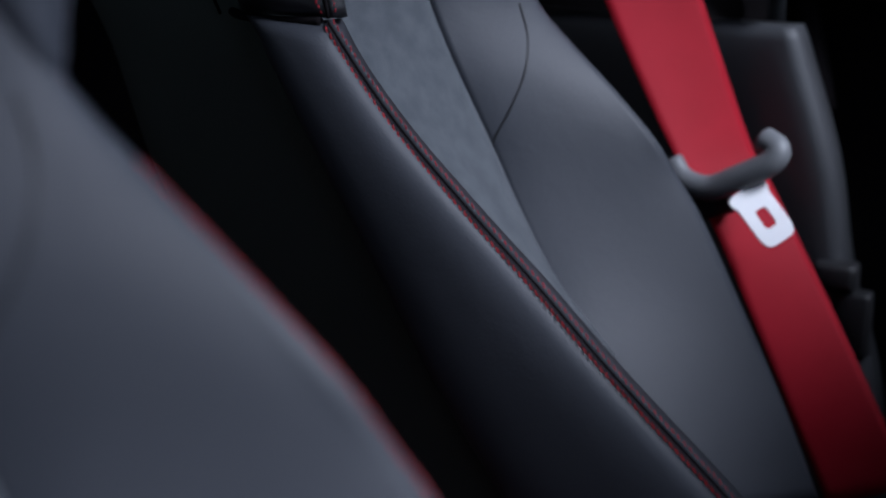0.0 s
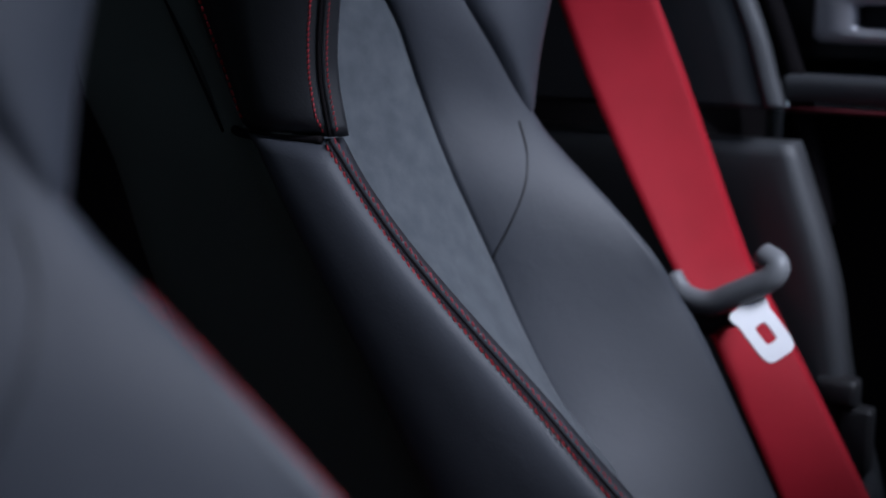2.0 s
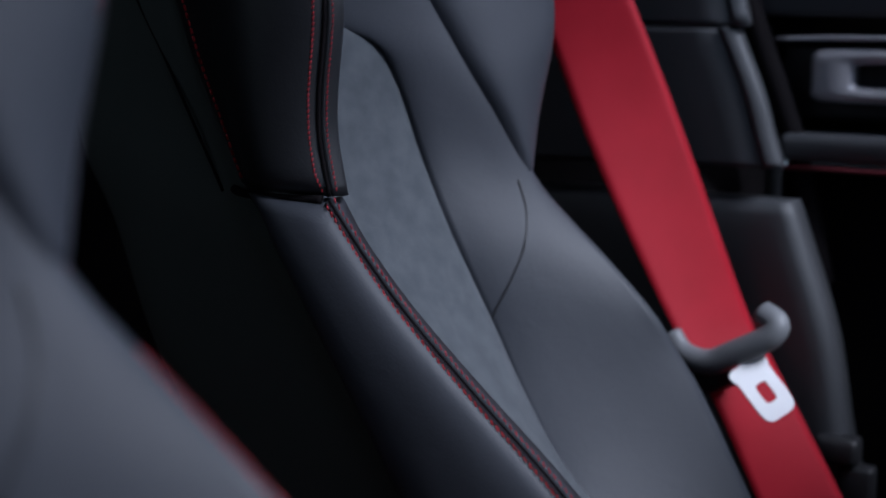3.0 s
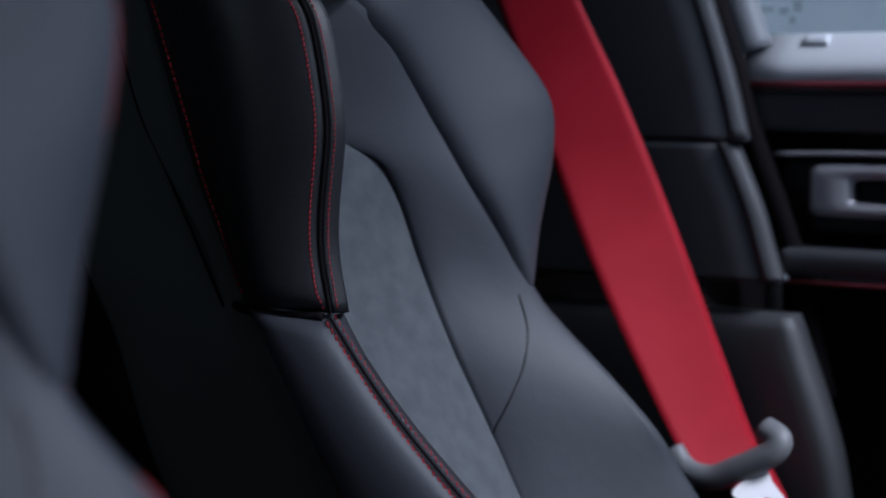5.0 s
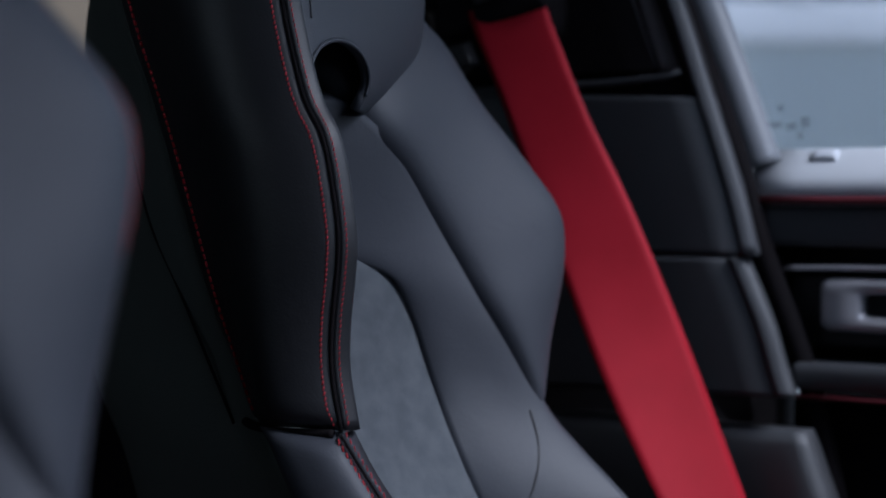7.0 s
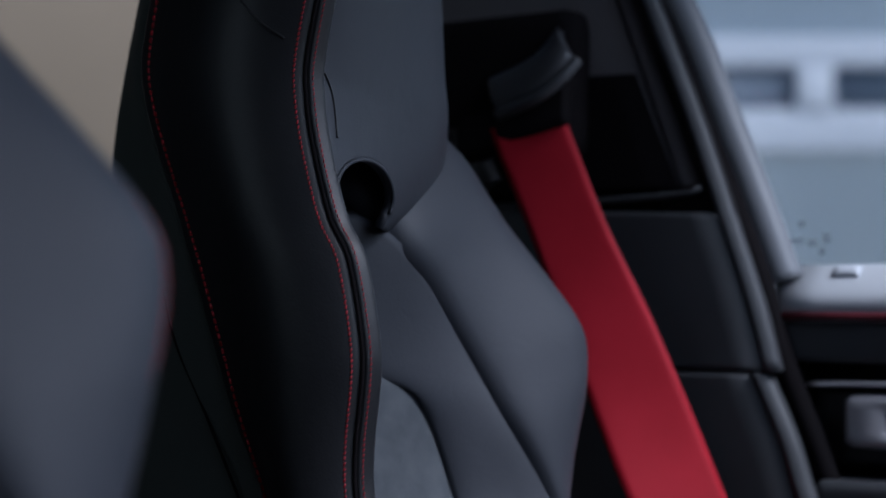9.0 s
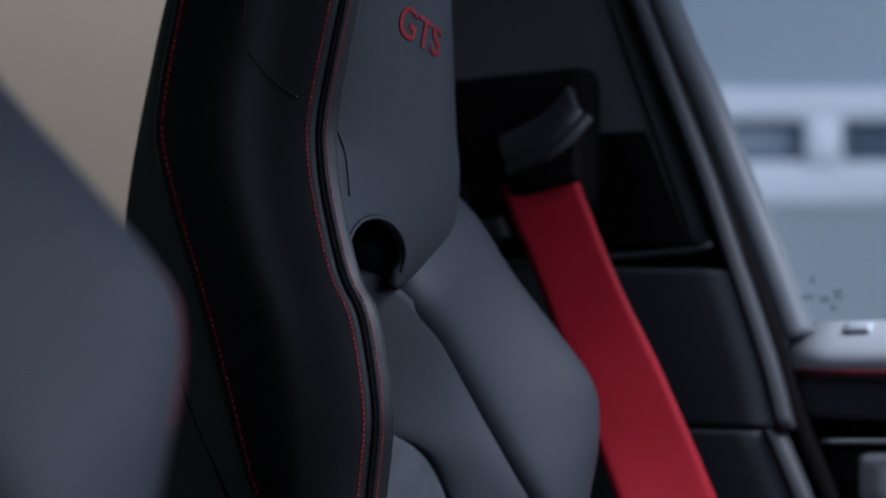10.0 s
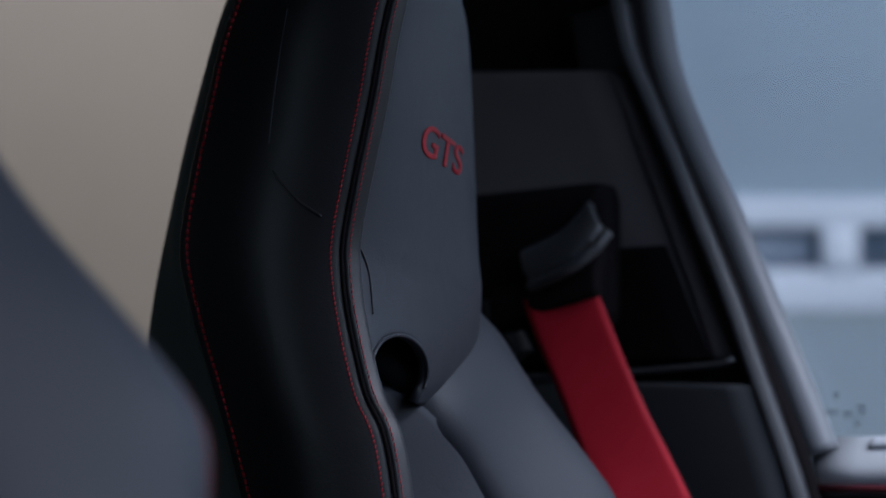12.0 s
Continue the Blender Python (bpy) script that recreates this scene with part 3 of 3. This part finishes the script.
part("buckle_cover", pad([(-0.178, 0.40, 0.318), (-0.165, 0.40, 0.29), (-0.14, 0.40, 0.262)], [(-0.150, 0.40, 0.318), (-0.142, 0.40, 0.30), (-0.128, 0.40, 0.27)], (0, -1, 0.3), 0.006, 0.01, 12, 6, 2.0), PLASTIC, outlet)

TUBE = [(-0.050, 0.5, 0.650), (-0.044, 0.5, 0.611), (-0.032, 0.5, 0.538), (-0.003, 0.5, 0.457), (0.026, 0.5, 0.391), (0.053, 0.5, 0.321), (0.083, 0.5, 0.244), (0.107, 0.5, 0.178)]
door = thing("door", "closed dark car door with a light top and red trim line", "car door", kind="structure")
part("window_frame", bar(TUBE, 0.0160, 1.0, 70), PAINT, door, "grey painted window frame")
part("seal", tube(shifted(TUBE, -0.017, -0.016) + [(0.112, 0.488, 0.10), (0.15, 0.488, 0.0), (0.18, 0.488, -0.12)], 0.0105, 80, 8), BLACK, door, "black rubber door seal")
part("sill", pad([(0.106, 0.53, 0.192), (1.3, 0.53, 0.20)], [(0.098, 0.485, 0.154), (1.3, 0.485, 0.154)], (0, -1, 0.6), 0.010, 0.04, 30, 10, 2.2), SILVER, door, "light silver door top")
# The white frame material stands for the glint on this button.
part("lock_button", pad([(0.148, 0.512, 0.192), (0.170, 0.512, 0.192)], [(0.148, 0.500, 0.184), (0.170, 0.500, 0.184)], (0, -1, 1), 0.0025, 0.008, 12, 8, 2.0, (0.3, 0.3)), WHITE, door, "lock button, its glint put in as white")
part("red_line", tube([(0.098, 0.486, 0.148), (0.5, 0.486, 0.148), (1.3, 0.486, 0.148)], 0.0036, 20, 8), RED_TRIM, door, "red trim line")
part("upper_panel", box(0.10, 1.3, 0.492, 0.55, 0.108, 0.144, 0.006), TRIM, door)
part("recess", box(0.08, 1.3, 0.515, 0.56, 0.0, 0.110), BLACK, door)
part("handle_bezel", pad([(0.128, 0.492, 0.091), (0.20, 0.49, 0.093), (0.40, 0.49, 0.093)], [(0.130, 0.492, 0.0865), (0.20, 0.49, 0.088), (0.40, 0.49, 0.088)], (0, -1, 0), 0.004, 0.02, 20, 8, 2.0), SATIN, door, "satin metal handle bezel")


def slotted_plate(x0, x1, z0, z1, hole, y, rim=0.005):
    """A thick rounded plate with a rounded slot through it, facing the cabin."""
    def ring(a0, a1, b0, b1, e, depth):
        out = []
        for k in range(48):
            w = 2 * math.pi * k / 48
            c, q = math.cos(w), math.sin(w)
            m = (abs(c) ** e + abs(q) ** e) ** (-1 / e)
            out.append(((a0 + a1) / 2 + c * m * (a1 - a0) / 2, depth, (b0 + b1) / 2 + q * m * (b1 - b0) / 2))
        return out
    h0, h1, g0, g1 = hole
    rings = [ring(x0, x1, z0, z1, 14, y + 0.022), ring(x0, x1, z0, z1, 14, y + rim), ring(x0 + rim, x1 - rim, z0 + rim, z1 - rim, 14, y),
             ring(h0 - rim, h1 + rim, g0 - rim, g1 + rim, 14, y), ring(h0, h1, g0, g1, 14, y + rim), ring(h0, h1, g0, g1, 14, y + 0.022)]
    verts = [p for r in rings for p in r]
    faces = [(a * 48 + k, a * 48 + (k + 1) % 48, ((a + 1) % 6) * 48 + (k + 1) % 48, ((a + 1) % 6) * 48 + k) for a in range(6) for k in range(48)]
    return verts, faces


part("pull_handle", slotted_plate(0.161, 0.44, 0.036, 0.082, (0.198, 0.40, 0.049, 0.069), 0.484), SATIN, door, "satin metal pull handle with a grip slot")
part("handle_backing", box(0.130, 0.60, 0.506, 0.53, 0.020, 0.086, 0.006), PLASTIC, door)
part("arm_rest", box(0.14, 1.3, 0.47, 0.55, -0.014, 0.010, 0.008), TRIM, door)
part("red_line", tube([(0.145, 0.472, -0.019), (0.5, 0.472, -0.019), (1.3, 0.472, -0.019)], 0.0022, 20, 8), RED_TRIM, door, "red trim line")
part("lower_panel", box(0.13, 1.3, 0.51, 0.56, -0.56, -0.022, 0.01), BLACK, door)

pane = part("window_pane", box(-0.06, 1.3, 0.518, 0.522, 0.16, 0.98), GLASS, door, "clear side window glass", smooth=False)
pane.visible_shadow = False
for x0, x1, z0, z1 in ((0.113, 0.119, 0.226, 0.232), (0.105, 0.118, 0.211, 0.217), (0.121, 0.131, 0.209, 0.216), (0.134, 0.142, 0.211, 0.221), (0.131, 0.137, 0.201, 0.208)):
    part("printed_mark", box(x0, x1, 0.5160, 0.5172, z0, z1, 0.0005), PRINT, pane, "small grey printed mark")

anchor = thing("belt_anchor", "dark plastic belt anchor on the sill", "belt anchor")
part("cover", box(0.195, 0.232, 0.425, 0.45, -0.262, -0.238, 0.006), PLASTIC, anchor)
part("strap", box(0.215, 0.245, 0.43, 0.45, -0.32, -0.262, 0.005), PLASTIC, anchor)

floor = thing("floor", "dark red carpeted car floor", "floor", kind="structure")
part("carpet", box(-1.56, 1.6, -1.1, 0.56, -0.62, -0.56), CARPET, floor)
rear = thing("rear_wall", "black trim wall behind the seats", "wall", kind="structure")
part("back", box(-1.56, -1.52, -1.1, 0.6, -0.56, 0.98), BLACK, rear)
part("lower_side", box(-1.52, 0.12, 0.50, 0.56, -0.56, 0.10), BLACK, rear)
part("upper_side", pad([(-0.42, 0.52, 0.98), (-0.42, 0.52, 0.6), (-0.42, 0.52, 0.10)], [(-0.16, 0.52, 0.98), (-0.075, 0.52, 0.617), (-0.060, 0.52, 0.556), (-0.005, 0.52, 0.408), (0.04, 0.52, 0.284), (0.08, 0.52, 0.10)], (0, -1, 0), 0.0, 0.03, 30, 4), BLACK, rear)
# Unseen wall without a window, added to hold daylight off the seats' flanks.
near_wall = thing("near_side", "unseen black near side, closed off to keep daylight out", "wall", kind="structure")
part("panel", box(-1.56, 1.6, -1.16, -1.1, -0.62, 0.98), BLACK, near_wall)
front_wall = thing("lower_front", "black lower front of the car, with an unseen block that shades the seat", "dashboard", kind="structure")
part("panel", box(1.6, 1.66, -1.16, 0.6, -0.62, 0.25), BLACK, front_wall)
# Unseen block, added to keep the sun off the far seat's lower part.
part("dashboard", box(0.68, 1.596, -0.20, 0.50, -0.30, 0.27, 0.03), BLACK, front_wall)
roof = thing("roof", "unseen black car roof, its front edge set to shade the seats", "roof", kind="structure")
part("lining", box(-1.56, 0.60, -1.16, 0.60, 0.98, 1.02), BLACK, roof)
# Unseen boards added ahead of the roof edge to cut the sun on the seats.
part("shade_board", box(0.60, 1.00, -1.16, -0.15, 0.98, 1.02), BLACK, roof)
part("shade_board", box(0.60, 0.70, -0.15, 0.60, 0.98, 1.02), BLACK, roof)

# ================= outside =================
ground = thing("ground", "unseen ground outside the car, kept pale to throw light up", "ground", kind="structure", at=Matrix.Identity(4))
part("sheet", ([(-300, -300, -1.2), (300, -300, -1.2), (300, 300, -1.2), (-300, 300, -1.2)], [(0, 1, 2, 3)]), BOUNCE_GROUND, ground)
house = thing("building", "pale blue building front with a white window band", "building", at=Matrix.Identity(4))
part("wall", box(0.0, 12, 9.0, 9.3, -1.2, 7), FACADE, house)
part("beam", box(0.0, 12, 8.92, 8.998, 1.427, 1.61, 0.01), WHITE, house, "white beam")
part("beam", box(0.0, 12, 8.92, 8.998, 0.92, 1.173, 0.01), WHITE, house, "white beam")
for k in range(7):
    x0 = 0.845 + 1.22 * k
    part("pane", box(x0 + 0.107, x0 + 1.113, 8.97, 8.996, 1.175, 1.425), DARK_GLASS, house)
    part("post", box(x0 - 0.105, x0 + 0.105, 8.9, 8.998, 1.175, 1.425, 0.01), WHITE, house)
annex = thing("building", "plain beige building wall", "building", at=Matrix.Identity(4))
part("wall", box(-14, -0.02, 9.0, 9.3, -1.2, 7), BEIGE, annex)
